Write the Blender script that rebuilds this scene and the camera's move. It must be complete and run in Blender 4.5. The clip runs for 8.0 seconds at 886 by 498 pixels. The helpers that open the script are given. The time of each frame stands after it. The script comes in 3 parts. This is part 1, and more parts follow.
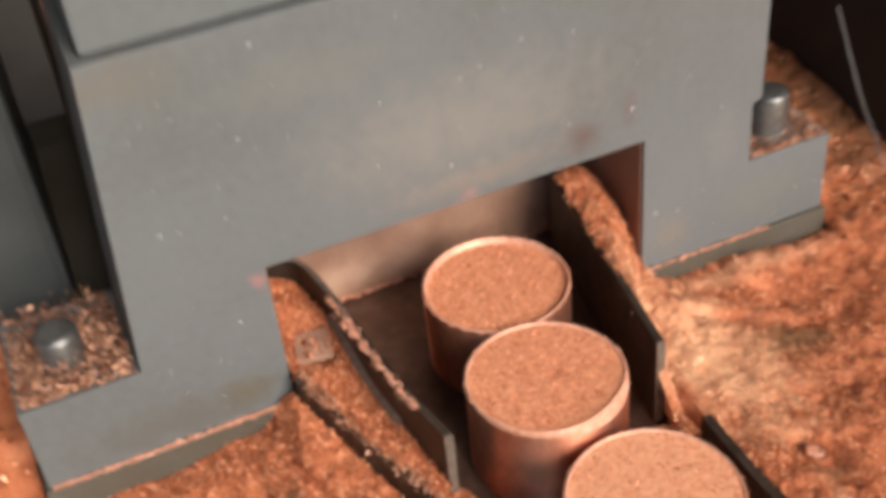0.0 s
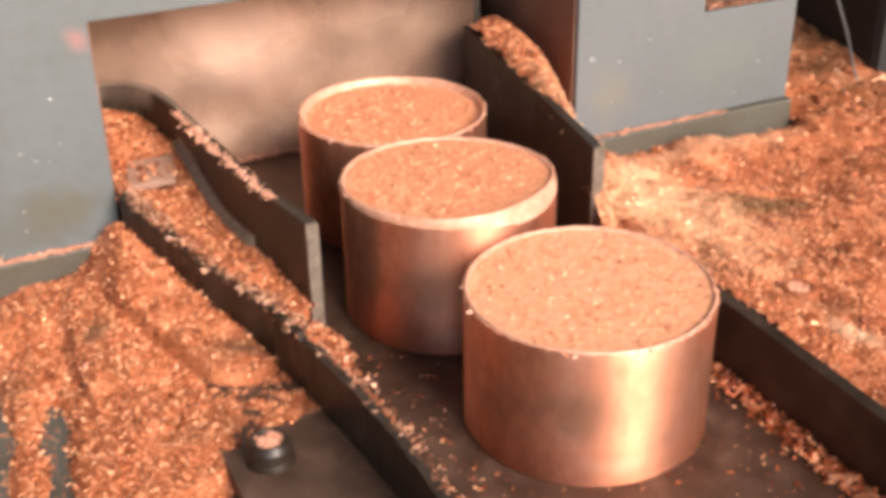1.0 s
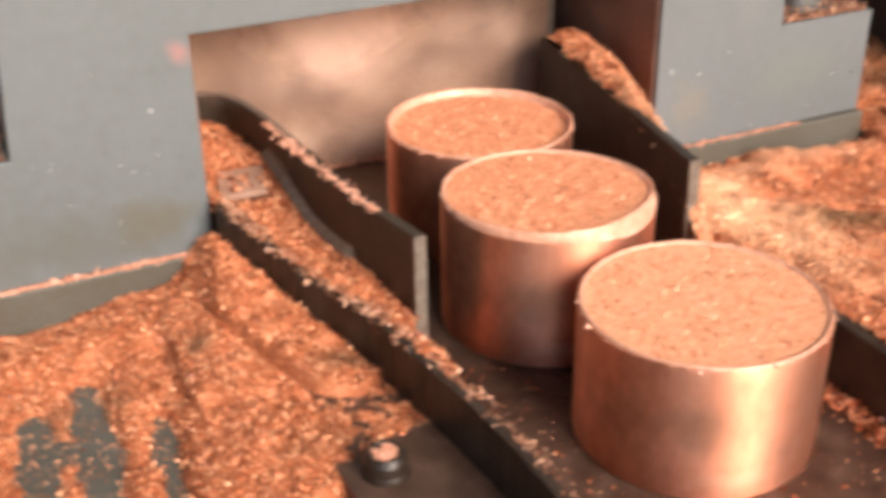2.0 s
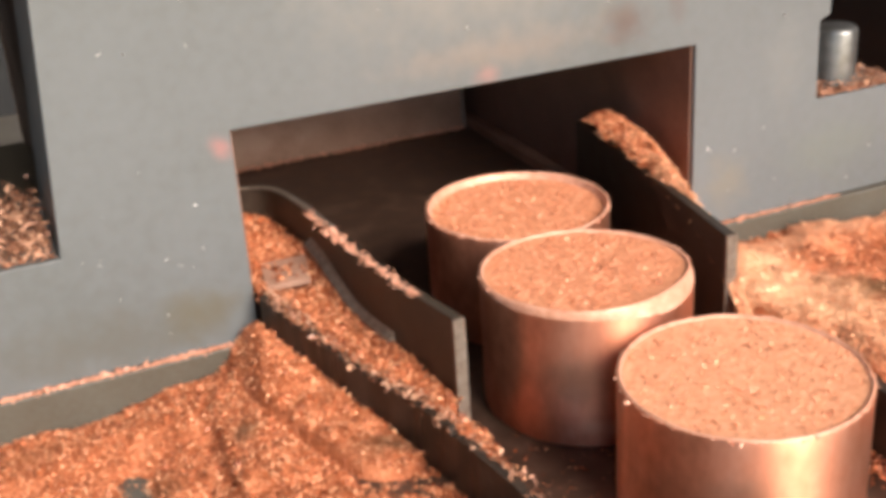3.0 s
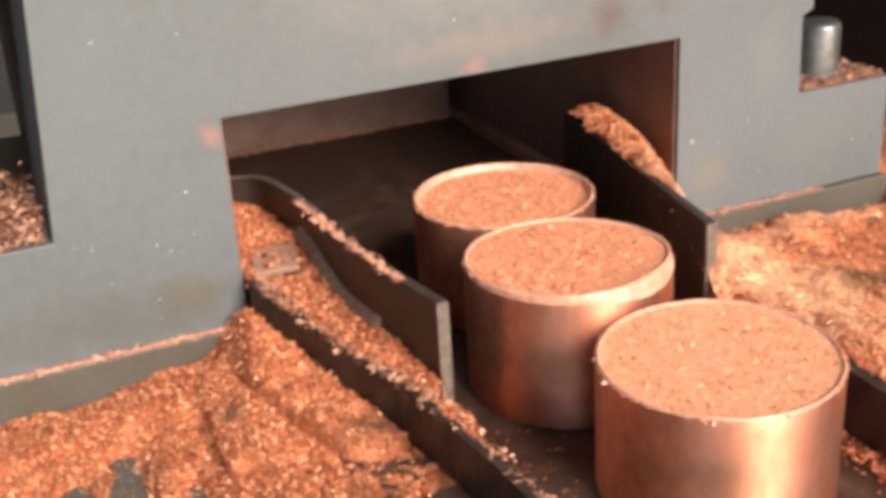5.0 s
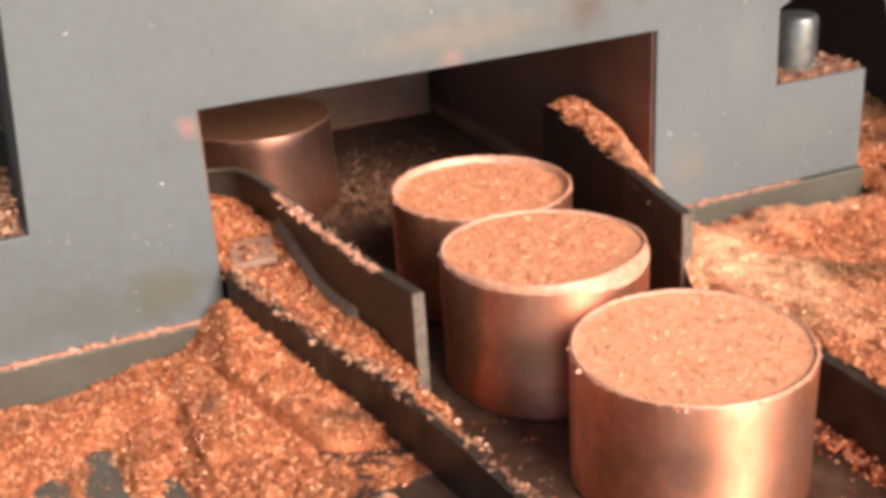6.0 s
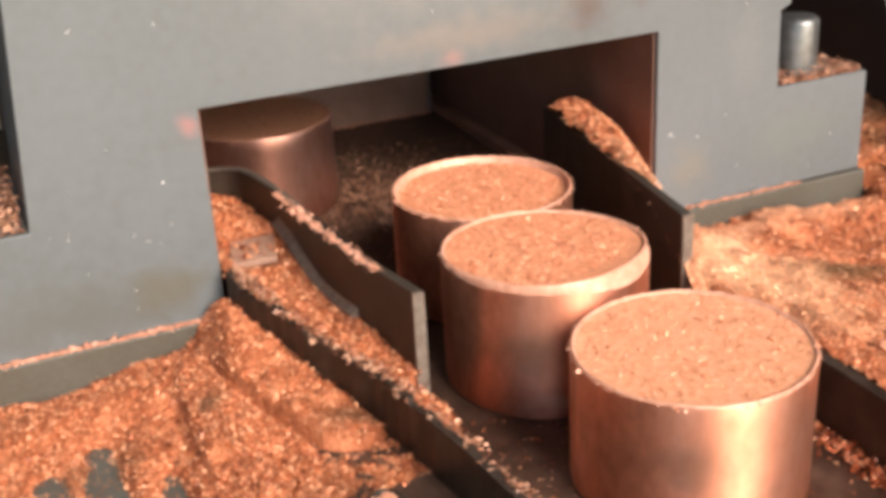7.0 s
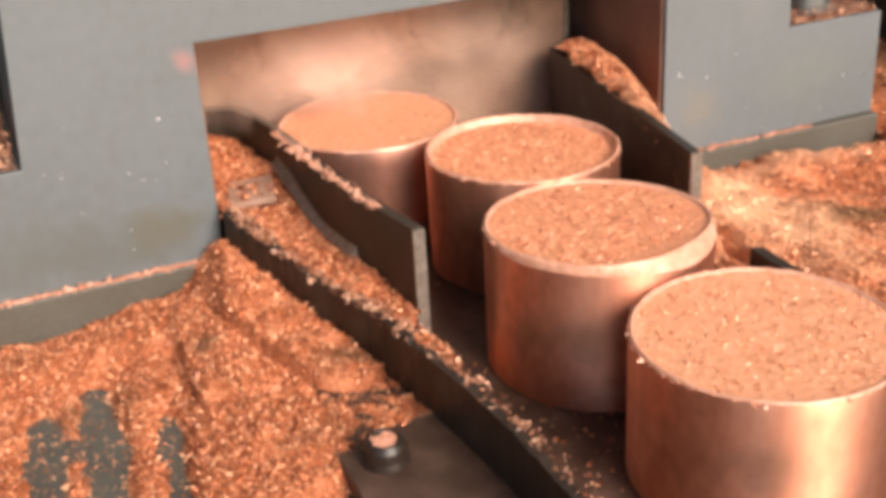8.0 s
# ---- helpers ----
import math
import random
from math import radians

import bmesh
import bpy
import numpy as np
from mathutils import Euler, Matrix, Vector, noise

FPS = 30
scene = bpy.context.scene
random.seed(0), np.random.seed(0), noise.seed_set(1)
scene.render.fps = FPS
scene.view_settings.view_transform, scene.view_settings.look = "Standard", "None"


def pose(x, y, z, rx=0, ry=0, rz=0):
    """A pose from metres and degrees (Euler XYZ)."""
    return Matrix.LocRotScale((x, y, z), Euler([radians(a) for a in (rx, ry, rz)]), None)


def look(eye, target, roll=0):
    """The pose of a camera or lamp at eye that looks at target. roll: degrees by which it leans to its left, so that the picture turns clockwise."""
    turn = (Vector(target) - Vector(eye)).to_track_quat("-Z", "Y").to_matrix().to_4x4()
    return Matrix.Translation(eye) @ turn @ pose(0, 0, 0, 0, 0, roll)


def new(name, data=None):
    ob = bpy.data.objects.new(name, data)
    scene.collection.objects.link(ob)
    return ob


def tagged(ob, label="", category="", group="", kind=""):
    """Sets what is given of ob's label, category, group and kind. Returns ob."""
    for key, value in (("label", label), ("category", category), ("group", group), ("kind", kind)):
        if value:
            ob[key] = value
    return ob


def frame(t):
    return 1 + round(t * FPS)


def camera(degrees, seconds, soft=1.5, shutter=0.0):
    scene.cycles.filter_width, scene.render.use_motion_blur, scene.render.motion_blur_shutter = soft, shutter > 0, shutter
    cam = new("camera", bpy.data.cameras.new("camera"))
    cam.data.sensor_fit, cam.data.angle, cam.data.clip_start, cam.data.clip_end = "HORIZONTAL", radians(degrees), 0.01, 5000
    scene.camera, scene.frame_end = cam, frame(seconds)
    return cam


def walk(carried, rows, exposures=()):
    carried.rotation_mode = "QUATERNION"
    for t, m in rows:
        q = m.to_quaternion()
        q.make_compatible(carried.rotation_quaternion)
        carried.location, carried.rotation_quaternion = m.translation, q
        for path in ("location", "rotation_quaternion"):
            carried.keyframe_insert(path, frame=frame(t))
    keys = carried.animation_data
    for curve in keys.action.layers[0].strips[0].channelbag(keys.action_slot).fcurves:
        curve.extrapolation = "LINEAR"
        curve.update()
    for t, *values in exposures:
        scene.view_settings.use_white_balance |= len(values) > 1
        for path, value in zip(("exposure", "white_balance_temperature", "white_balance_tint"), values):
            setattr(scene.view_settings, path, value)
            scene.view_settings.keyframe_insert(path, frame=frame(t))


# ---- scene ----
cam = camera(40.86, 8.0, soft=4.6, shutter=0.5)
PATH = [
    (0.0, pose(-0.1078, -0.6878, 0.6929, 51.61, 5.07, -23.77)),
    (0.1, pose(-0.0711, -0.6770, 0.6421, 52.43, 5.39, -21.94)),
    (0.2, pose(-0.0550, -0.6740, 0.5850, 54.80, 4.80, -21.49)),
    (0.3, pose(-0.0620, -0.6640, 0.5464, 55.56, 3.30, -21.40)),
    (0.4, pose(-0.0620, -0.6620, 0.5080, 56.75, 3.40, -21.49)),
    (0.5, pose(-0.072, -0.6579, 0.477, 57.58, 2.7, -21.66)),
    (0.6, pose(-0.0770, -0.6610, 0.4210, 59.44, 2.74, -21.62)),
    (0.7, pose(-0.0859, -0.6570, 0.3990, 59.90, 2.60, -22.28)),
    (0.8, pose(-0.0874, -0.6587, 0.3780, 61.31, 2.03, -23.16)),
    (0.9, pose(-0.0860, -0.6630, 0.3530, 62.20, 1.08, -24.30)),
    (1.0, pose(-0.0908, -0.6685, 0.3565, 61.59, 0.95, -25.19)),
    (1.2, pose(-0.1000, -0.6629, 0.3530, 62.03, 0.00, -24.30)),
    (1.5, pose(-0.1083, -0.6548, 0.3543, 62.34, -0.5, -24.63)),
    (1.8, pose(-0.1276, -0.6461, 0.3545, 62.80, -0.70, -25.60)),
    (2.0, pose(-0.1404, -0.6463, 0.3643, 61.7, 0.75, -25.0)),
    (2.2, look((-0.138, -0.645, 0.365), (0.516, 1.032, -0.505), -2.7)),
    (3.3, look((-0.134, -0.667, 0.365), (0.547, 1.030, -0.445), -4.2)),
    (3.5, pose(-0.131, -0.671, 0.365, 66.06, 3.95, -23.24)),
    (4.0, pose(-0.1289, -0.6716, 0.3618, 66.12, 3.47, -23.71)),
    (5.5, pose(-0.1369, -0.6788, 0.3615, 66.13, 3.27, -23.2)),
    (6.0, pose(-0.1299, -0.681, 0.3571, 66.07, 3.21, -23.91)),
    (6.5, pose(-0.1308, -0.6834, 0.3575, 66.1, 3.0, -24.1)),
    (7.0, pose(-0.1303, -0.6816, 0.3563, 66.15, 2.99, -23.8)),
    (7.5, pose(-0.1312, -0.6777, 0.3517, 65.75, 3.02, -23.34)),
    (7.7, look((-0.129, -0.676, 0.342), (0.553, 1.012, -0.487), -3.3)),
    (8.0, pose(-0.1242, -0.6743, 0.3364, 64.41, 3.05, -23.4)),
]
walk(cam, PATH, exposures=[(0.0, 0.1), (0.5, 0.3), (1.0, 0.58), (2.0, 0.54), (3.5, 0.48), (7.0, 0.5), (8.0, 0.43)])

# ---- light: daylight through the open front of the hall ----
SUN_AZ, SUN_EL = 13.0, 32.0  # degrees from -y towards +x, above the horizon
world = bpy.data.worlds.new("world")
scene.world = world
world.use_nodes = True
wn = world.node_tree.nodes
sky = wn.new("ShaderNodeTexSky")
sky.sky_type, sky.sun_disc = "NISHITA", False
sky.sun_elevation, sky.sun_rotation = radians(SUN_EL), radians(180 - SUN_AZ)
wn["Background"].inputs["Strength"].default_value = 0.185
world.node_tree.links.new(sky.outputs["Color"], wn["Background"].inputs["Color"])
sun = new("sun", bpy.data.lights.new("sun", "SUN"))
sun.data.energy, sun.data.angle, sun.data.color = 4.5, radians(30.0), (1.0, 0.88, 0.77)
az, el = radians(SUN_AZ), radians(SUN_EL)
sun_from = Vector((math.sin(az) * math.cos(el), -math.cos(az) * math.cos(el), math.sin(el)))
sun.matrix_world = look(sun_from * 5, (0, 0, 0))


# ---- materials ----
def ramp(nodes, stops):
    r = nodes.new("ShaderNodeValToRGB")
    while len(r.color_ramp.elements) < len(stops):
        r.color_ramp.elements.new(0.5)
    for e, (p, c) in zip(r.color_ramp.elements, stops):
        e.position, e.color = p, (*c, 1)
    return r


def surface(name, colours, scale=40, fine=600, rough=(0.4, 0.6), metal=0.0, bump=0.15, depth=0.0006, stretch=(1, 1, 1), island=0.0, cells=0.0):
    """A two-scale noise surface: colours run over the coarse noise, the fine one gives relief and roughness."""
    m = bpy.data.materials.new(name)
    m.use_nodes = True
    n, l = m.node_tree.nodes, m.node_tree.links
    b = n["Principled BSDF"]
    co = n.new("ShaderNodeTexCoord")
    mp = n.new("ShaderNodeMapping")
    mp.inputs["Scale"].default_value = stretch
    l.new(co.outputs["Object"], mp.inputs["Vector"])
    big, small = n.new("ShaderNodeTexNoise"), n.new("ShaderNodeTexNoise")
    big.inputs["Scale"].default_value, big.inputs["Detail"].default_value = scale, 6
    small.inputs["Scale"].default_value, small.inputs["Detail"].default_value = fine, 4
    l.new(mp.outputs["Vector"], big.inputs["Vector"])
    l.new(mp.outputs["Vector"], small.inputs["Vector"])
    mix = n.new("ShaderNodeMix")
    mix.data_type = "FLOAT"
    mix.inputs["Factor"].default_value = 0.35
    l.new(big.outputs["Fac"], mix.inputs["A"])
    l.new(small.outputs["Fac"], mix.inputs["B"])
    fac = mix.outputs["Result"]
    if island:
        geo = n.new("ShaderNodeNewGeometry")
        blend = n.new("ShaderNodeMix")
        blend.data_type = "FLOAT"
        blend.inputs["Factor"].default_value = island
        l.new(fac, blend.inputs["A"])
        l.new(geo.outputs["Random Per Island"], blend.inputs["B"])
        fac = blend.outputs["Result"]
    r = ramp(n, [(0.25 + 0.5 * i / max(1, len(colours) - 1), c) for i, c in enumerate(colours)])
    l.new(fac, r.inputs["Fac"])
    l.new(r.outputs["Color"], b.inputs["Base Color"])
    rr = n.new("ShaderNodeMapRange")
    rr.inputs["From Min"].default_value, rr.inputs["From Max"].default_value = 0.3, 0.7
    rr.inputs["To Min"].default_value, rr.inputs["To Max"].default_value = rough
    l.new(fac, rr.inputs["Value"])
    l.new(rr.outputs["Result"], b.inputs["Roughness"])
    b.inputs["Metallic"].default_value = metal
    bp = n.new("ShaderNodeBump")
    bp.inputs["Strength"].default_value, bp.inputs["Distance"].default_value = bump, depth
    height = small.outputs["Fac"]
    if cells:
        v = n.new("ShaderNodeTexVoronoi")
        v.inputs["Scale"].default_value = cells
        l.new(co.outputs["Object"], v.inputs["Vector"])
        add = n.new("ShaderNodeMath")
        l.new(v.outputs["Distance"], add.inputs[0])
        l.new(small.outputs["Fac"], add.inputs[1])
        height = add.outputs["Value"]
    l.new(height, bp.inputs["Height"])
    l.new(bp.outputs["Normal"], b.inputs["Normal"])
    return m


def stain_or_light(m, spots, plan=False):
    """Soft-edged colour patches, rubbed-in stains or painted light: centre x, z (or x, y on plan), radii, strength and
    colour of each.
    """
    n, l = m.node_tree.nodes, m.node_tree.links
    b = n["Principled BSDF"]
    col = b.inputs["Base Color"].links[0].from_socket
    co = n.new("ShaderNodeTexCoord")
    ns = n.new("ShaderNodeTexNoise")
    ns.inputs["Scale"].default_value, ns.inputs["Detail"].default_value = 55, 5
    l.new(co.outputs["Object"], ns.inputs["Vector"])
    for x, z, rx, rz, k, c in spots:
        mp = n.new("ShaderNodeMapping")
        mp.inputs["Location"].default_value = (-x / rx, -z / rz, 0) if plan else (-x / rx, 0, -z / rz)
        mp.inputs["Scale"].default_value = (1 / rx, 1 / rz, 0) if plan else (1 / rx, 0, 1 / rz)
        l.new(co.outputs["Object"], mp.inputs["Vector"])
        ln = n.new("ShaderNodeVectorMath")
        ln.operation = "LENGTH"
        l.new(mp.outputs["Vector"], ln.inputs[0])
        ad = n.new("ShaderNodeMath")
        ad.operation = "MULTIPLY_ADD"
        l.new(ns.outputs["Fac"], ad.inputs[0])
        ad.inputs[1].default_value = 1.4
        l.new(ln.outputs["Value"], ad.inputs[2])
        mr = n.new("ShaderNodeMapRange")
        mr.interpolation_type = "SMOOTHSTEP"
        mr.inputs["From Min"].default_value, mr.inputs["From Max"].default_value = 0.7, 1.75
        mr.inputs["To Min"].default_value, mr.inputs["To Max"].default_value = k, 0
        l.new(ad.outputs["Value"], mr.inputs["Value"])
        mx = n.new("ShaderNodeMix")
        mx.data_type = "RGBA"
        l.new(mr.outputs["Result"], mx.inputs["Factor"])
        l.new(col, mx.inputs["A"])
        mx.inputs["B"].default_value = (*c, 1)
        col = mx.outputs["Result"]
    l.new(col, b.inputs["Base Color"])


BASEPAINT = surface("dirty_bed_paint", [(0.068, 0.052, 0.036), (0.092, 0.081, 0.063), (0.118, 0.111, 0.093)], scale=12, fine=260, rough=(0.35, 0.55), bump=0.1)
PAINT = surface("grey_green_paint", [(0.1, 0.106, 0.098), (0.128, 0.138, 0.141), (0.15, 0.161, 0.167)], scale=5, fine=120, rough=(0.3, 0.48), bump=0.18)
# smudges and grime; pale patches at upper centre and right post paint brighter light
stain_or_light(PAINT, [(0.265, 0.178, 0.022, 0.02, 0.75, (0.10, 0.065, 0.055)), (0.305, 0.192, 0.012, 0.022, 0.5, (0.12, 0.08, 0.07)), (-0.035, 0.045, 0.035, 0.022, 0.7, (0.11, 0.095, 0.06)),
              (0.18, 0.175, 0.10, 0.016, 0.45, (0.25, 0.19, 0.15)), (-0.0065, 0.146, 0.009, 0.011, 0.6, (0.42, 0.17, 0.15)), (0.165, 0.161, 0.014, 0.008, 0.4, (0.4, 0.19, 0.16)),
              (-0.07, 0.33, 0.07, 0.03, 0.5, (0.15, 0.13, 0.10)), (0.35, 0.05, 0.025, 0.03, 0.35, (0.22, 0.18, 0.12)),
              (0.17, 0.225, 0.16, 0.06, 0.6, (0.215, 0.2, 0.18)), (0.44, 0.06, 0.06, 0.035, 0.4, (0.15, 0.165, 0.14)), (-0.1, 0.04, 0.10, 0.03, 0.6, (0.1, 0.096, 0.08)),
              (0.395, 0.13, 0.02, 0.05, 0.3, (0.2, 0.2, 0.19)), (0.05, 0.30, 0.09, 0.03, 0.3, (0.19, 0.185, 0.17))])
DARKSTEEL = surface("oily_dark_steel", [(0.015, 0.0095, 0.0065), (0.033, 0.021, 0.0145), (0.08, 0.054, 0.039)], scale=55, fine=700, rough=(0.3, 0.6), metal=0.3, bump=0.4)
GUIDE = surface("worn_guide_steel", [(0.022, 0.0145, 0.0095), (0.043, 0.030, 0.021), (0.095, 0.07, 0.051)], scale=45, fine=600, rough=(0.35, 0.6), metal=0.5, bump=0.2)
RAMSTEEL = surface("ram_steel", [(0.24, 0.125, 0.085), (0.42, 0.25, 0.175), (0.58, 0.385, 0.285)], scale=22, fine=400, rough=(0.4, 0.65), metal=0.4, bump=0.2)
# soot smudge and dusty foot; the dark band along the top is painted lintel shade
stain_or_light(RAMSTEEL, [(0.245, 0.118, 0.055, 0.03, 0.75, (0.06, 0.04, 0.03)), (0.16, 0.148, 0.16, 0.010, 0.6, (0.09, 0.055, 0.04)), (0.07, 0.025, 0.08, 0.022, 0.5, (0.74, 0.5, 0.38)), (0.03, 0.12, 0.03, 0.03, 0.35, (0.2, 0.12, 0.085))])
BOLTSTEEL = surface("bolt_steel", [(0.12, 0.12, 0.115), (0.2, 0.2, 0.195), (0.28, 0.275, 0.27)], scale=120, fine=900, rough=(0.3, 0.5), metal=0.8, bump=0.15)
EDGE = surface("bare_cut_steel", [(0.15, 0.115, 0.09), (0.27, 0.22, 0.18), (0.42, 0.36, 0.31)], scale=200, fine=900, rough=(0.35, 0.55), metal=0.7, bump=0.3)
TABLE = surface("table_paint", [(0.045, 0.036, 0.026), (0.08, 0.074, 0.06), (0.115, 0.112, 0.096)], scale=30, fine=500, rough=(0.35, 0.6), bump=0.15)
CHUTESTEEL = surface("oily_brown_chute_steel", [(0.038, 0.019, 0.0125), (0.095, 0.051, 0.035), (0.2, 0.12, 0.085)], scale=55, fine=700, rough=(0.4, 0.65), metal=0.35, bump=0.25)
stain_or_light(TABLE, [(0.03, -0.29, 0.17, 0.17, 0.95, (0.018, 0.013, 0.01)), (0.05, -0.2, 0.03, 0.05, 0.6, (0.025, 0.018, 0.013))], plan=True)
TUNNEL = surface("tunnel_rust", [(0.26, 0.135, 0.09), (0.38, 0.21, 0.145), (0.47, 0.29, 0.21)], scale=30, fine=400, rough=(0.5, 0.75), bump=0.2)
JAMB = surface("oily_brown_jamb", [(0.13, 0.066, 0.045), (0.2, 0.108, 0.077), (0.28, 0.165, 0.125)], scale=30, fine=400, rough=(0.4, 0.65), bump=0.2)
CHIPBED = surface("copper_chip_bed", [(0.1, 0.024, 0.009), (0.44, 0.127, 0.046), (0.8, 0.32, 0.155)], scale=48, fine=900, rough=(0.4, 0.65), metal=0.12, bump=0.8, depth=0.0014, cells=420)
CHIPS = surface("copper_chips", [(0.18, 0.04, 0.014), (0.64, 0.182, 0.068), (0.97, 0.5, 0.28)], scale=60, fine=900, rough=(0.3, 0.48), metal=0.3, bump=0.1, island=0.65)
# stronger sunlight put into the colour as pale patches beside the guide plate; old dark grit further back, smeared grit
# where the table was scraped, far corners darkened
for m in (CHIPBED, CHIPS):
    stain_or_light(m, [(0.305, -0.12, 0.085, 0.13, 0.8, (0.96, 0.6, 0.36)), (0.40, -0.025, 0.13, 0.022, 0.6, (0.95, 0.55, 0.33)), (0.388, -0.125, 0.045, 0.032, 0.75, (0.17, 0.1, 0.042)), (0.315, -0.262, 0.03, 0.018, 0.45, (0.2, 0.1, 0.05)),
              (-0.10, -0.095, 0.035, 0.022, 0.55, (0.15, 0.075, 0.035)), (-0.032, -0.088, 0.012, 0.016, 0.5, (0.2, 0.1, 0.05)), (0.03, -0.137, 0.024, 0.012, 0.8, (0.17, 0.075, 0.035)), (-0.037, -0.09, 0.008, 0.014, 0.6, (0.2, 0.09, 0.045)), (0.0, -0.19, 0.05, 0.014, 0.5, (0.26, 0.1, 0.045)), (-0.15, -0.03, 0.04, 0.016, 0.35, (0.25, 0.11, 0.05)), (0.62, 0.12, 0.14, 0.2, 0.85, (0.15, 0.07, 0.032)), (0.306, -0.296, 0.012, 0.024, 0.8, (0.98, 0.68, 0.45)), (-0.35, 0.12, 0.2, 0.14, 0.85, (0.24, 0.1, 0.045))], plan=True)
OILYCHIPS = surface("oily_copper_chips", [(0.12, 0.045, 0.025), (0.34, 0.15, 0.085), (0.7, 0.4, 0.26)], scale=60, fine=900, rough=(0.32, 0.5), metal=0.25, bump=0.1, island=0.5)
SIDE = surface("burnished_copper", [(0.5, 0.175, 0.092), (0.82, 0.345, 0.21), (0.96, 0.49, 0.345)], scale=17, fine=150, rough=(0.54, 0.40), metal=0.88, bump=0.06, depth=0.0004, stretch=(1.0, 1.0, 0.6))
# drawn upwards out of the die: the gloss runs up and down
for node_name, value in (("Anisotropic", 0.85), ("Anisotropic Rotation", 0.25)):
    SIDE.node_tree.nodes["Principled BSDF"].inputs[node_name].default_value = value
tangent = SIDE.node_tree.nodes.new("ShaderNodeTangent")
tangent.direction_type, tangent.axis = "RADIAL", "Z"
SIDE.node_tree.links.new(tangent.outputs["Tangent"], SIDE.node_tree.nodes["Principled BSDF"].inputs["Tangent"])
# tarnish on the flanks
stain_or_light(SIDE, [(-0.03, 0.042, 0.02, 0.02, 0.6, (0.3, 0.15, 0.09)), (0.006, 0.022, 0.012, 0.012, 0.35, (0.42, 0.2, 0.12)), (-0.012, 0.012, 0.03, 0.007, 0.4, (0.85, 0.5, 0.34)), (0.045, 0.03, 0.012, 0.016, 0.5, (0.4, 0.19, 0.115))])
DULLSIDE = surface("oily_dull_copper", [(0.42, 0.18, 0.12), (0.62, 0.3, 0.215), (0.78, 0.44, 0.34)], scale=17, fine=150, rough=(0.45, 0.28), metal=0.9, bump=0.06, depth=0.0004, stretch=(1.0, 1.0, 0.6))
GRAIN = surface("pressed_grain", [(0.38, 0.115, 0.05), (0.74, 0.295, 0.15), (0.92, 0.46, 0.28)], scale=60, fine=900, rough=(0.42, 0.6), metal=0.12, bump=0.1, island=0.5)
CRUST = surface("pressed_chip_face", [(0.42, 0.13, 0.06), (0.76, 0.305, 0.155), (0.93, 0.47, 0.29)], scale=260, fine=900, rough=(0.45, 0.65), metal=0.12, bump=0.5, depth=0.0008, cells=420)
SMOOTHFACE = surface("smooth_pressed_face", [(0.56, 0.215, 0.105), (0.86, 0.39, 0.215), (0.95, 0.51, 0.32)], scale=220, fine=900, rough=(0.42, 0.6), metal=0.12, bump=0.45, depth=0.0008, cells=420)
RIM = surface("bright_pressed_rim", [(0.52, 0.22, 0.125), (0.72, 0.36, 0.24), (0.86, 0.5, 0.37)], scale=150, fine=800, rough=(0.35, 0.55), metal=0.2, bump=0.4, depth=0.0006)
DARKHALL = surface("dark_hall_wall", [(0.03, 0.03, 0.03), (0.05, 0.05, 0.052), (0.07, 0.07, 0.072)], scale=3, fine=60, rough=(0.6, 0.8), bump=0.1)
BLUEPANEL = surface("dark_blue_grey_paint", [(0.025, 0.028, 0.028), (0.045, 0.05, 0.051), (0.07, 0.076, 0.077)], scale=9, fine=300, rough=(0.3, 0.5), bump=0.08)
# near black: the right column's shade is put into its colour
BLACK = surface("shade_black", [(0.008, 0.008, 0.008), (0.014, 0.0135, 0.013), (0.022, 0.02, 0.019)], scale=9, fine=200, rough=(0.5, 0.75), bump=0.1)
CONCRETE = surface("hall_floor", [(0.22, 0.2, 0.17), (0.33, 0.3, 0.26), (0.4, 0.37, 0.33)], scale=4, fine=120, rough=(0.6, 0.8), bump=0.3)
PALE = surface("pale_flecks", [(0.32, 0.31, 0.29), (0.46, 0.44, 0.41), (0.58, 0.56, 0.53)], scale=90, fine=500, rough=(0.4, 0.6), bump=0.05)
CABLE = surface("grey_cable", [(0.08, 0.08, 0.08), (0.12, 0.12, 0.12), (0.16, 0.16, 0.16)], scale=90, fine=500, rough=(0.4, 0.6), bump=0.05)


# ---- mesh helpers ----
def part(name, bm, material, parent=None, label="", smooth=False):
    me = bpy.data.meshes.new(name)
    bm.normal_update()
    bm.to_mesh(me)
    bm.free()
    if smooth:
        for p in me.polygons:
            p.use_smooth = True
    me.materials.append(material)
    ob = new(name, me)
    if parent is not None:
        ob.parent = parent
    if label:
        ob["label"] = label
    return ob


def raw(name, verts, faces, material, parent=None, smooth=True):
    me = bpy.data.meshes.new(name)
    me.from_pydata(verts, [], faces)
    me.update()
    if smooth:
        for p in me.polygons:
            p.use_smooth = True
    me.materials.append(material)
    ob = new(name, me)
    if parent is not None:
        ob.parent = parent
    return ob


def box(x0, x1, y0, y1, z0, z1, bevel=0.0, bm=None):
    bm = bm or bmesh.new()
    g = bmesh.ops.create_cube(bm, size=1)
    for v in g["verts"]:
        v.co = Vector(((x0 + x1) / 2 + v.co.x * (x1 - x0), (y0 + y1) / 2 + v.co.y * (y1 - y0), (z0 + z1) / 2 + v.co.z * (z1 - z0)))
    if bevel:
        es = {e for v in g["verts"] for e in v.link_edges}
        bmesh.ops.bevel(bm, geom=list(es), offset=bevel, segments=2, affect="EDGES", profile=0.6)
    return bm


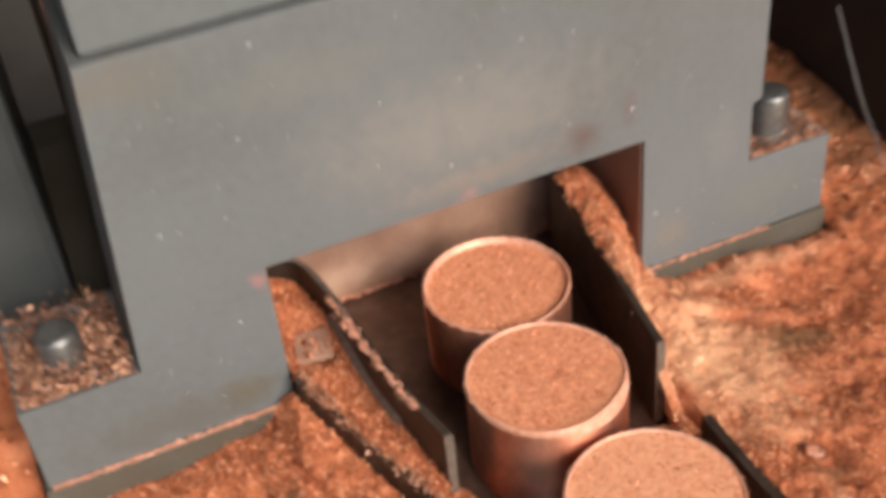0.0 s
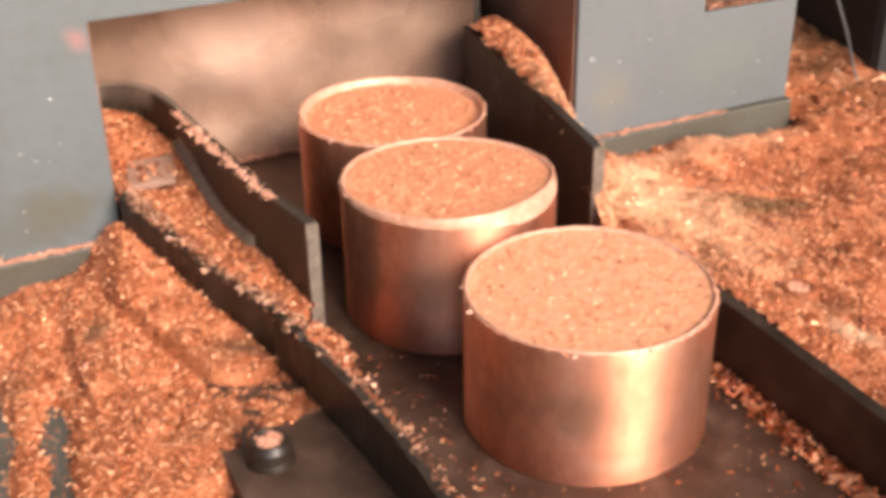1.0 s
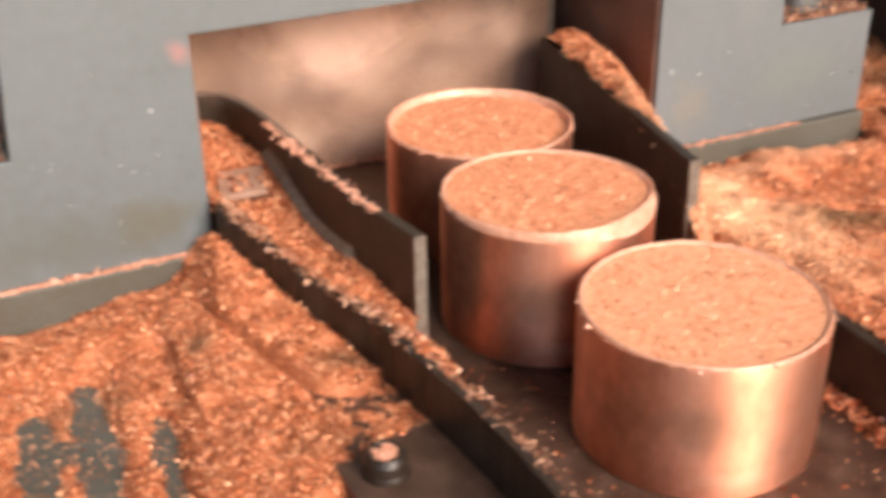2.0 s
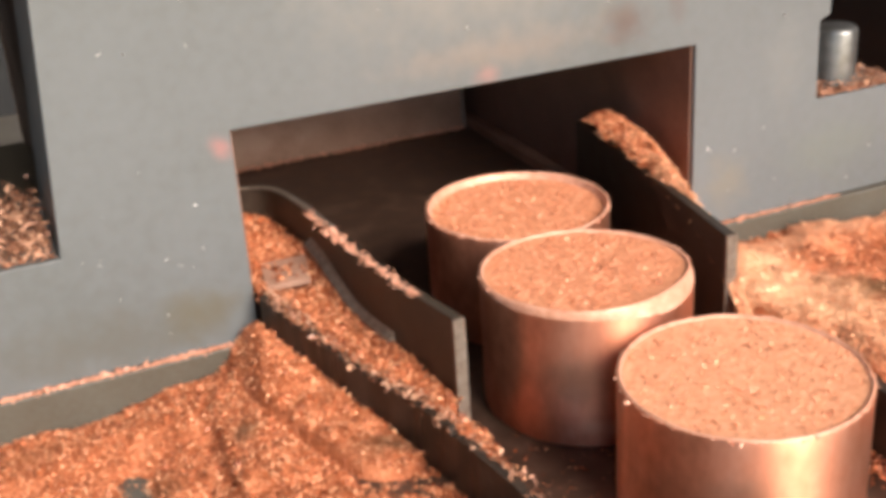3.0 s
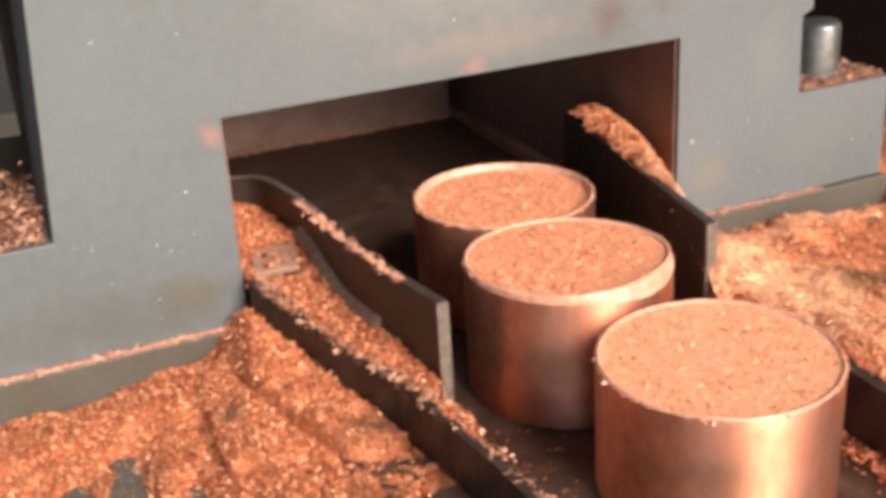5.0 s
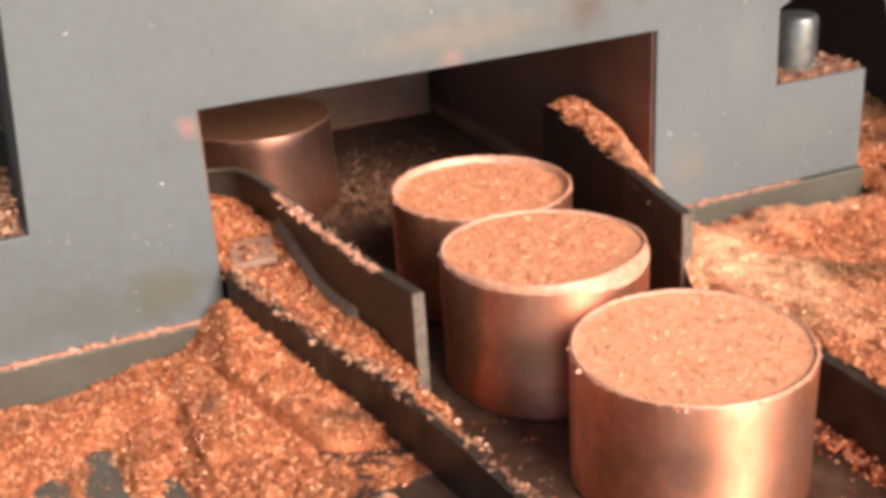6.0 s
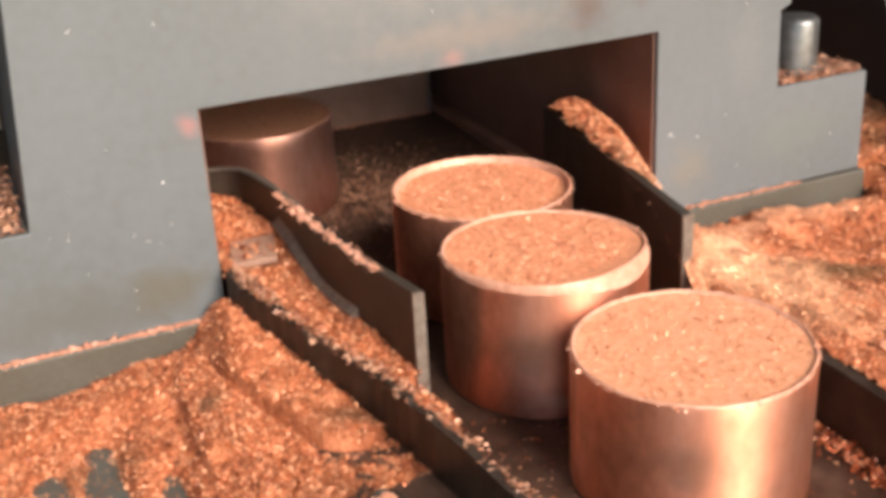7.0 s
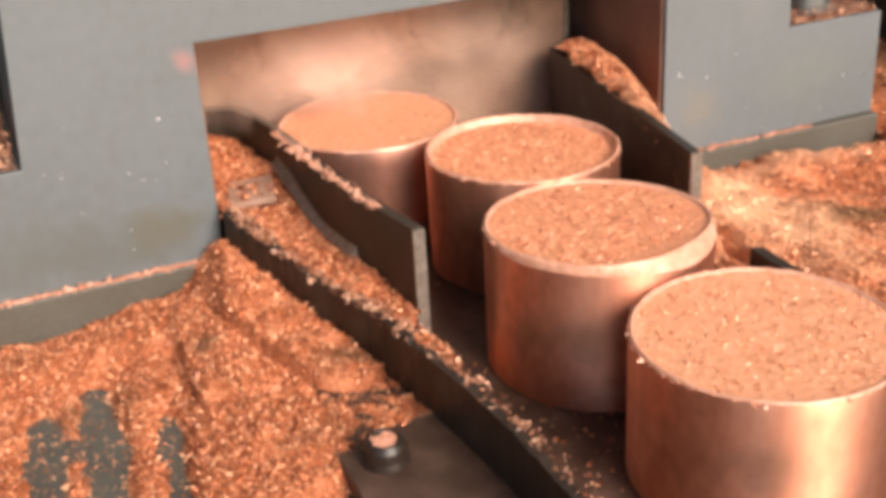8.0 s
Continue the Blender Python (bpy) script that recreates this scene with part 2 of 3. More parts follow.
def prism(profile, y0, y1, bevel=0.0):
    """A profile in x, z carried from y0 to y1."""
    bm = bmesh.new()
    a = [bm.verts.new((x, y0, z)) for x, z in profile]
    b = [bm.verts.new((x, y1, z)) for x, z in profile]
    n = len(a)
    front = bm.faces.new(a)
    bm.faces.new(b[::-1])
    for i in range(n):
        bm.faces.new((a[i], b[i], b[(i + 1) % n], a[(i + 1) % n]))
    bmesh.ops.recalc_face_normals(bm, faces=bm.faces)
    if bevel:
        bmesh.ops.bevel(bm, geom=list(front.edges), offset=bevel, segments=2, affect="EDGES", profile=0.6)
    return bm


def lathe(profile, n=48, wobble=None):
    """Rings of radius, height about z, closed at both ends where the radius is 0."""
    bm = bmesh.new()
    rings = []
    for r, z in profile:
        if r == 0:
            rings.append([bm.verts.new((0, 0, z))])
        else:
            ring = []
            for i in range(n):
                a = 2 * math.pi * i / n
                rr, zz = wobble(a, r, z) if wobble else (r, z)
                ring.append(bm.verts.new((rr * math.cos(a), rr * math.sin(a), zz)))
            rings.append(ring)
    for a, b in zip(rings, rings[1:]):
        for i in range(n):
            j = (i + 1) % n
            if len(a) == 1:
                bm.faces.new((a[0], b[j], b[i]))
            elif len(b) == 1:
                bm.faces.new((a[i], a[j], b[0]))
            else:
                bm.faces.new((a[i], a[j], b[j], b[i]))
    bmesh.ops.recalc_face_normals(bm, faces=bm.faces)
    return bm


def wall_strip(line, thick, bottom, side=1):
    """An upright plate along a line of (x, y, top z), thick towards its side, down to bottom."""
    bm = bmesh.new()
    pts = [Vector(p) for p in line]
    rows = []
    for i, p in enumerate(pts):
        d = (pts[min(i + 1, len(pts) - 1)] - pts[max(i - 1, 0)])
        nrm = Vector((-d.y, d.x, 0)).normalized() * thick * side
        q = p + nrm
        rows.append([bm.verts.new(c) for c in ((p.x, p.y, bottom), (p.x, p.y, p.z), (q.x, q.y, p.z), (q.x, q.y, bottom))])
    for a, b in zip(rows, rows[1:]):
        for k in range(4):
            bm.faces.new((a[k], a[(k + 1) % 4], b[(k + 1) % 4], b[k]))
    bm.faces.new(rows[0])
    bm.faces.new(rows[-1][::-1])
    bmesh.ops.recalc_face_normals(bm, faces=bm.faces)
    return bm


def smooth_line(keys, n=12):
    """Catmull-Rom through the keys."""
    k = [Vector(p) for p in keys]
    k = [2 * k[0] - k[1]] + k + [2 * k[-1] - k[-2]]
    out = []
    for i in range(1, len(k) - 2):
        for s in range(n):
            t = s / n
            a, b, c, d = k[i - 1], k[i], k[i + 1], k[i + 2]
            out.append(0.5 * (2 * b + (c - a) * t + (2 * a - 5 * b + 4 * c - d) * t * t + (3 * b - a - 3 * c + d) * t ** 3))
    out.append(k[-2])
    return out


rng = np.random.default_rng(7)


def flakes(name, centres, size, material, parent=None, flat=0.45):
    """Many small skewed four-cornered chips, each a closed sliver."""
    c = np.asarray(centres, float)
    n = len(c)
    base = np.array([[1, 0, -0.3], [-0.5, 0.87, -0.3], [-0.5, -0.87, -0.3], [0, 0, 0.7]])
    s = size * np.exp(rng.normal(0, 0.35, n))
    stretchy = np.stack([rng.uniform(0.8, 2.2, n), rng.uniform(0.4, 0.9, n), rng.uniform(0.25, 0.7, n)], 1)
    v = base[None] * stretchy[:, None] * s[:, None, None] + rng.normal(0, 0.18, (n, 4, 3)) * s[:, None, None]
    yaw, pitch, roll = rng.uniform(0, 6.283, n), rng.normal(0, flat, n), rng.normal(0, flat, n)
    x, y, z = v[..., 0], v[..., 1], v[..., 2]
    y, z = y * np.cos(roll)[:, None] - z * np.sin(roll)[:, None], y * np.sin(roll)[:, None] + z * np.cos(roll)[:, None]
    x, z = x * np.cos(pitch)[:, None] + z * np.sin(pitch)[:, None], -x * np.sin(pitch)[:, None] + z * np.cos(pitch)[:, None]
    x, y = x * np.cos(yaw)[:, None] - y * np.sin(yaw)[:, None], x * np.sin(yaw)[:, None] + y * np.cos(yaw)[:, None]
    v = np.stack([x, y, z], 2) + c[:, None]
    f = np.array([[0, 2, 1], [0, 1, 3], [1, 2, 3], [2, 0, 3]])[None] + 4 * np.arange(n)[:, None, None]
    return raw(name, v.reshape(-1, 3).tolist(), f.reshape(-1, 3).tolist(), material, parent, smooth=False)


def fbm(x, y, s, seed=0.0):
    return noise.fractal(Vector((x * s + seed, y * s - seed, seed)), 0.9, 2.1, 4)


def lerp(v, xs, ys):
    return float(np.interp(v, xs, ys))


def bed(name, height, x0, x1, y0, y1, step, inside, floor_z, count, size, label, focus=None):
    """A heap of chips: a relief grid, with loose slivers over it where it stands above the support."""
    nx, ny = int((x1 - x0) / step) + 1, int((y1 - y0) / step) + 1
    verts, idx, faces = [], {}, []
    for j in range(ny):
        for i in range(nx):
            x, y = x0 + i * step, y0 + j * step
            if inside(x, y):
                idx[i, j] = len(verts)
                verts.append((x, y, max(height(x, y), floor_z - 0.004)))
    for (i, j), a in idx.items():
        q = [(i, j), (i + 1, j), (i + 1, j + 1), (i, j + 1)]
        if all(k in idx for k in q):
            faces.append([idx[k] for k in q])
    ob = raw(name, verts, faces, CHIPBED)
    va = np.array(verts)
    keep = va[va[:, 2] > floor_z - 0.0025]
    if focus:
        keep = keep[(keep[:, 0] > focus[0]) & (keep[:, 0] < focus[1]) & (keep[:, 1] > focus[2])]
    pick = keep[rng.integers(0, len(keep), count)]
    pick = pick + rng.uniform(-step, step, (count, 3)) * [1, 1, 0] + [0, 0, 0.0004]
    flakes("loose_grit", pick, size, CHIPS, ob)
    return tagged(ob, label, "metal chips", kind="stuff")


# ---- press frame ----
Z_LINTEL, Z_SEAM, W_OPEN = 0.1553, 0.0205, 0.3205
frame_top = tagged(new("hydraulic_press"), "grey painted hydraulic press with a square discharge opening", "press")
profile = [(-0.197, Z_SEAM), (-0.197, 0.0985), (-0.1065, 0.0985), (-0.0885, 0.349), (0.4335, 0.349), (0.4325, 0.160), (0.424, 0.156), (0.425, 0.0985),
           (0.508, 0.0985), (0.508, Z_SEAM), (W_OPEN, Z_SEAM), (W_OPEN, Z_LINTEL), (0, Z_LINTEL), (0, Z_SEAM)]
part("front_plate", prism(profile, 0, 0.11, 0.0007), PAINT, frame_top)
part("upper_block", box(-0.081, 0.42, 0.008, 0.3, 0.351, 0.75, 0.003), PAINT, frame_top)
part("side_wall", box(W_OPEN - 0.0015, 0.40, 0.1105, 0.6, -0.01, 0.349), JAMB, frame_top, "rust-brown inner side wall")
part("side_wall", box(-0.09, 0.0015, 0.1105, 0.6, -0.01, 0.349), JAMB, frame_top, "rust-brown inner side wall")
part("floor_strip", box(0.3075, 0.3185, 0.112, 0.6, 0.0005, 0.010, 0.001), RAMSTEEL, frame_top, "worn steel strip along the floor")
part("back_wall", box(-0.09, 0.40, 0.602, 0.64, -0.01, 0.349), TUNNEL, frame_top)
# rusty skins on the inside of the opening
part("jamb_lining", box(W_OPEN - 0.0015, W_OPEN - 0.0002, 0.004, 0.1105, Z_SEAM, Z_LINTEL - 0.001), JAMB, frame_top, "oily brown inner face of the opening")
part("jamb_lining", box(0.0002, 0.0015, 0.004, 0.1105, Z_SEAM, Z_LINTEL - 0.001), JAMB, frame_top, "oily brown inner face of the opening")

bed_block = tagged(new("press_bed"), "grey painted press bed under the frame's feet", "press bed")
part("left_block", box(-0.2, 0.0, -0.004, 0.5, -0.06, 0.0195, 0.0015), BASEPAINT, bed_block)
part("right_block", box(W_OPEN, 0.512, -0.004, 0.5, -0.06, 0.0195, 0.0015), BASEPAINT, bed_block)

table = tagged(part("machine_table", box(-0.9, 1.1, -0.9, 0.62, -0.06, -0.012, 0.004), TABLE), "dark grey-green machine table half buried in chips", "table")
chute = tagged(new("chute"), "oily dark steel discharge chute with low side rails", "chute")
part("chute_floor", box(0.0016, 0.3196, -0.6, 0.6, -0.0115, 0.0, 0.0), CHUTESTEEL, chute)
LEFT_RAIL = smooth_line([(0.0, -0.017, 0.054), (0.0145, -0.053, 0.0455), (0.0285, -0.09, 0.039), (0.0462, -0.135, 0.0335), (0.055, -0.184, 0.033), (0.0635, -0.256, 0.033), (0.0655, -0.3275, 0.033), (0.066, -0.6, 0.033)])
# its top edge is torn and dented where it leaves the press
TORN = [p + Vector((0.0012 * noise.noise(Vector((p.y * 90, 4, 0))), 0, (0.0042 * noise.noise(Vector((p.y * 75, 0, 2))) + 0.002 * noise.noise(Vector((p.y * 210, 7, 0)))) * (1.0 if p.y > -0.2 else 0.3))) for p in smooth_line(LEFT_RAIL, 3)]
part("left_rail", wall_strip(TORN, 0.005, -0.0115, 1), DARKSTEEL, chute)
RIGHT_RAIL = [(0.2585, -0.185, 0.040), (0.2585, -0.3, 0.040), (0.2595, -0.6, 0.040)]
part("right_rail", wall_strip(RIGHT_RAIL, 0.007, -0.0115, 1), DARKSTEEL, chute)

LEFT_GUIDE = smooth_line([(0.0025, 0.1015, 0.081), (0.022, 0.1, 0.081), (0.039, 0.087, 0.081), (0.048, 0.045, 0.081), (0.054, -0.02, 0.081), (0.061, -0.09, 0.0805), (0.0715, -0.147, 0.080)])
guide = tagged(part("guide_plate", wall_strip(LEFT_GUIDE, 0.006, 0.0005, 1), GUIDE), "bent dark steel guide plate with worn bright end", "guide plate")
lip_line = smooth_line([(0.0492, 0.034, 0.059), (0.0512, 0.01, 0.0545), (0.0529, -0.008, 0.048), (0.0555, -0.035, 0.0405), (0.0579, -0.059, 0.0402), (0.0605, -0.085, 0.0415)], 6)
bm = bmesh.new()
rows = [[bm.verts.new(p + Vector(o)) for o in ((0.001, 0, 0.007), (-0.0012, 0, 0.0035), (-0.0042, 0, 0.0012), (-0.0046, 0, -0.0008), (0.001, 0, -0.0008))] for p in lip_line]
for a, b in zip(rows, rows[1:]):
    for k in range(5):
        bm.faces.new((a[k], a[(k + 1) % 5], b[(k + 1) % 5], b[k]))
bm.faces.new(rows[0])
bm.faces.new(rows[-1][::-1])
bmesh.ops.recalc_face_normals(bm, faces=bm.faces)
part("bent_lip", bm, EDGE, guide, "worn lip bent outwards along the plate's foot")
part("worn_top", wall_strip([p + Vector((0.0009, 0, 0.0011)) for p in LEFT_GUIDE if p.y > 0.0], 0.0042, 0.0808, 1), EDGE, guide, "rubbed bare top edge")
part("cut_edge", box(0.0712, 0.0778, -0.1488, -0.147, 0.002, 0.0795), EDGE, guide, "bare cut steel edge")
RIGHT_GUIDE = [(0.278, 0.09, 0.086), (0.262, -0.03, 0.086), (0.2455, -0.142, 0.086)]
guide_r = tagged(part("guide_plate", wall_strip(RIGHT_GUIDE, 0.006, 0.0005, 1), DARKSTEEL), "straight dark steel guide plate topped with chips", "guide plate")
part("cut_edge", box(0.2453, 0.2525, -0.1442, -0.142, 0.002, 0.0855), EDGE, guide_r, "bare cut steel edge")


bm = box(-0.0145, 0.0145, -0.015, 0.015, -0.002, 0.002, 0.0008)
box(-0.0145, -0.011, -0.015, 0.015, -0.02, -0.0022, 0.0005, bm)
tab = tagged(part("steel_tab", bm, TUNNEL), "worn steel tab lying between guide plate and press", "bracket")
tab.matrix_world = pose(0.0265, 0.0185, 0.0500, 8, -4, -12)

cable_line = smooth_line([(0.53, 0.035, 0.2), (0.566, 0.03, 0.1), (0.59, 0.03, 0.05), (0.606, 0.03, 0.012), (0.612, 0.02, -0.004)], 8)
bm = bmesh.new()
rings = [[bm.verts.new(p + Vector((0.0011 * math.cos(k * math.pi / 4), 0.0011 * math.sin(k * math.pi / 4), 0))) for k in range(8)] for p in cable_line]
for a, b in zip(rings, rings[1:]):
    for k in range(8):
        bm.faces.new((a[k], a[(k + 1) % 8], b[(k + 1) % 8], b[k]))
tagged(part("cable", bm, CABLE, smooth=True), "thin grey cable hanging beside the press", "cable")


# ---- bolts ----
def cap_bolt(x, y, z, r, h, label, material, socket=True):
    bolt = tagged(new("cap_bolt"), label, "bolt", "hold-down bolts")
    bolt.location = (x, y, z)
    side = [(r, -0.002), (r, h - 0.0035), (r - 0.0008, h - 0.0015), (r - 0.0025, h)] if not socket else [(r, -0.002), (r, h * 0.45), (r * 0.94, h * 0.6), (r * 0.9, h * 0.62), (r * 0.88, h * 0.86), (r * 0.72, h)]
    top = [(r * 0.6, h), (r * 0.56, h - 0.001), (r * 0.54, h * 0.6), (0, h * 0.6)] if socket else [(r * 0.5, h + 0.0008), (0, h + 0.001)]
    part("bolt_head", lathe(side + top, 36), material, bolt, smooth=not socket)
    part("washer", lathe([(0, 0), (r * 1.6, 0), (r * 1.6, 0.003), (r * 0.9, 0.0035)], 32), material, bolt)
    if socket:
        n = 110
        a, q = rng.uniform(0, 6.283, n), r * 0.5 * np.sqrt(rng.random(n))
        flakes("socket_grit", np.stack([q * np.cos(a), q * np.sin(a), np.full(n, h - 0.0014)], 1), 0.0014, RIM, bolt)["kind"] = "stuff"
    return bolt


cap_bolt(0.4655, 0.032, 0.0985, 0.0165, 0.042, "plain grey steel cap bolt in a chip-filled recess of the foot", BOLTSTEEL, False)
cap_bolt(-0.155, 0.036, 0.0985, 0.0165, 0.036, "grey steel cap bolt half buried in chips on the foot", BOLTSTEEL, False)
cap_bolt(0.0218, -0.2227, -0.012, 0.0125, 0.024, "dark oily cap bolt standing in the machine table", DARKSTEEL)
cap_bolt(0.318, -0.243, -0.006, 0.012, 0.034, "chip-dusted cap bolt beside the chute rail", CHIPBED)


# ---- ram ----
ram = tagged(new("pusher_ram"), "brown oily steel pusher ram that shoves the briquettes out", "ram")
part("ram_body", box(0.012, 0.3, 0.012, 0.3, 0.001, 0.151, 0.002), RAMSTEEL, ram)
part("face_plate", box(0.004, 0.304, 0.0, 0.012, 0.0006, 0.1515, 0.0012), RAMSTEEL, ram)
flakes("swept_grit", np.stack([rng.uniform(0.006, 0.302, 700), rng.normal(-0.0015, 0.0012, 700), 0.0008 + np.abs(rng.normal(0, 0.0016, 700))], 1), 0.0013, RIM, ram)["kind"] = "stuff"
part("edge_strip", box(0.3005, 0.3045, -0.0012, 0.0, 0.001, 0.151), EDGE, ram, "bright worn edge")


# ---- briquettes ----
def briquette(h, seed, label, pit=False, chamfer=0.0, slant=0.0, grains=2600, dish=0.0045, side=None, face=None):
    def wob(a, r, z):
        e = noise.noise(Vector((math.cos(a) * 3, math.sin(a) * 3, seed)))
        e2 = noise.noise(Vector((math.cos(a) * 14, math.sin(a) * 14, seed + 5)))
        if abs(z - h * 0.965) < 1e-6:  # lower edge of the crumbled sector
            return r, z - 0.055 * h * max(0.0, math.cos(a - radians(-62))) ** 6 + 0.0008 * e2
        if z > h * 0.9:
            cut = chamfer * max(0.0, math.cos(a - radians(-62))) ** 6 if chamfer and r > 0.05 else 0
            return r + 0.0003 * e2 - cut, z + 0.0006 * e + 0.0003 * e2 + 0.15 * cut + slant * r * math.cos(a + radians(120))
        return r + 0.00025 * e, z
    rr = 0.06
    w = 0.0030 if dish > 0.002 else 0.0014  # width of the rim's inner slope
    thing = tagged(part("briquette", lathe([(0, 0), (rr - 0.001, 0), (rr, 0.001), (rr, h * 0.3), (rr, h * 0.6), (rr, h * 0.84)] + ([(rr, h * 0.965)] if chamfer else [(rr, h - 0.0018), (rr - 0.0004, h - 0.0008)]), 96, wob), side or SIDE, smooth=True), label, "briquette", "copper briquettes")
    part("rim", lathe(([(rr, h * 0.965), (rr, h - 0.0018)] if chamfer else []) + [(rr - 0.0004, h - 0.0008), (rr - 0.001, h + 0.0003), (rr - 0.0017, h + 0.0002), (rr - 0.0017 - 0.25 * w, h - 0.32 * dish), (rr - 0.0017 - 0.6 * w, h - 0.72 * dish), (rr - 0.0017 - w, h - dish)], 96, wob), RIM, thing, "bright pressed rim", smooth=True)
    rings = [(rr - 0.0014 - w, h - 0.96 * dish)] + [(rr * k, h - 0.0002 - dish) for k in (0.84, 0.7, 0.55, 0.4, 0.25, 0.12)] + [(0, h - 0.0002 - dish)]

    def dimple(a, r, z):
        e = noise.fractal(Vector((r * math.cos(a) * 60, r * math.sin(a) * 60, seed)), 0.8, 2, 3)
        x, y = r * math.cos(a), r * math.sin(a)
        d = 0.0022 * math.exp(-((x - 0.007) ** 2 + y ** 2) / 0.00003) if pit else 0
        return (r, z + 0.0004 * e - d + slant * r * math.cos(a + radians(120))) if r < 0.05 else wob(a, r, z)
    part("pressed_face", lathe(rings, 96, dimple), face or CRUST, thing, "granular pressed chip face", smooth=True)
    n = grains
    r, a = (rr - 0.0006 - w - chamfer) * np.sqrt(rng.random(n)), rng.uniform(0, 6.283, n)
    flakes("surface_grain", np.stack([r * np.cos(a), r * np.sin(a), h - dish + 0.4 * dish * np.maximum(0, r - rr + 0.0017 + w) / 0.002 + slant * r * np.cos(a + radians(120))], 1), 0.0009, GRAIN, thing, flat=0.1)["kind"] = "stuff"
    n = 420
    a = rng.uniform(0, 6.283, n)
    r = rr - rng.uniform(-0.0003, 0.002, n) - chamfer * np.maximum(0, np.cos(a - radians(-62))) ** 6
    flakes("rim_burr", np.stack([r * np.cos(a), r * np.sin(a), h - 0.0002 - rng.uniform(0, 0.0015, n) + slant * r * np.cos(a + radians(120))], 1), 0.0008, RIM, thing)["kind"] = "stuff"
    return thing


B1 = briquette(0.0747, 1.0, "copper chip briquette with dull side, in the opening", dish=0.0045)
B2 = briquette(0.0800, 2.0, "copper chip briquette with a pitted top and crumbled rim", pit=True, chamfer=0.004, slant=0.04, dish=0.0014)
B3 = briquette(0.0734, 3.0, "shiny copper chip briquette at the chute's open end", grains=1500, dish=0.0012, face=SMOOTHFACE)
B4 = briquette(0.0740, 4.0, "freshly pressed copper briquette with an oily dull side before the ram", side=DULLSIDE, face=SMOOTHFACE, grains=250, dish=0.0012)


# ---- chips ----
CREASE = [(-0.0265, -0.015), (-0.0245, -0.028), (-0.019, -0.06), (-0.0115, -0.085), (-0.0015, -0.115), (0.0135, -0.149), (0.0215, -0.157), (0.034, -0.160), (0.048, -0.153), (0.06, -0.14)]


def crease_side(x, y):
    """Distance to the mound's foot line, positive on the mound."""
    best, sign = 9.0, 1.0
    for (ax, ay), (bx, by) in zip(CREASE, CREASE[1:]):
        dx, dy = bx - ax, by - ay
        t = min(1, max(0, ((x - ax) * dx + (y - ay) * dy) / (dx * dx + dy * dy)))
        d = math.hypot(x - ax - t * dx, y - ay - t * dy)
        if d < best:
            best, sign = d, 1.0 if dx * (y - ay) - dy * (x - ax) > 0 else -1.0
    return best * sign


def left_height(x, y):
    low = lerp(x, [-0.5, -0.2, -0.16, -0.09, -0.027, 0.05], [-0.012, -0.009, -0.0085, -0.005, 0.006, 0.003])
    low += lerp(y, [-0.2, -0.12, -0.08, -0.035, 0.0], [-0.006, 0.0, 0.002, 0.007, 0.0]) * lerp(x, [-0.12, -0.03], [0.5, 1])
    # a second, lower fold beside the mound
    fold = x + 0.046 - 0.02 * (y + 0.09)
    low += 0.008 * lerp(fold, [-0.001, 0.001], [-0.5, 0.5]) * lerp(y, [-0.16, -0.13, -0.07, -0.045], [0, 1, 1, 0]) * lerp(fold, [0.005, 0.04], [1, 0.3])
    # scraped furrows that bare the table
    for fx, fy, w in ((-0.127, -0.115, 0.0085), (-0.095, -0.095, 0.0095), (-0.0655, -0.13, 0.0075)):
        dx = x - fx - 0.1 * (y - fy)
        low -= (0.0125 + 0.004 * fbm(x, y, 130, 9.0)) * math.exp(-(dx / w) ** 2) * lerp(y - fy, [-0.2, -0.03, 0.01, 0.035], [1, 1, 0.7, 0])
    # swept bare in front, round the bolt
    low -= 0.03 * lerp(-0.203 - 0.35 * max(0.0, 0.04 - x) - y, [0, 0.03], [0, 1]) * lerp(x, [-0.07, -0.03], [0, 1])
    s, rx = crease_side(x, y), rail_x(y)
    z = low
    if s > -0.006 and x > -0.045 and y > -0.184:
        top = lerp(y, [-0.172, -0.15, -0.118, -0.088, -0.05, -0.02, 0.0], [0.004, 0.008, 0.017, 0.026, 0.036, 0.046, 0.042])
        mound = max(top - 0.36 * max(0.0, rx - x), low + 0.0075) - 0.008 * math.exp(-max(0.0, rx - x) / 0.008) * lerp(y, [-0.16, -0.13, -0.045, -0.025], [0, 1, 1, 0])
        z = low + (max(mound, low) - low) * lerp(s, [0.0, lerp(y, [-0.065, -0.03], [0.0012, 0.02])], [0, 1]) * lerp(y, [-0.06, -0.03], [1.0, 0.8]) * lerp(x, [-0.032, -0.018], [0, 1]) - 0.0055 * math.exp(-((s + 0.0008) / 0.0019) ** 2) * lerp(y, [-0.05, -0.03], [1, 0.2]) * lerp(x, [0.02, 0.036], [1, 0]) * lerp(x, [-0.03, -0.022], [0, 1])
    return z + 0.0036 * fbm(x, y, 24) + 0.0018 * fbm(x, y, 110, 3.0)


def rail_x(y):
    ys = [p.y for p in LEFT_RAIL][::-1]
    xs = [p.x for p in LEFT_RAIL][::-1]
    return lerp(y, ys, xs)


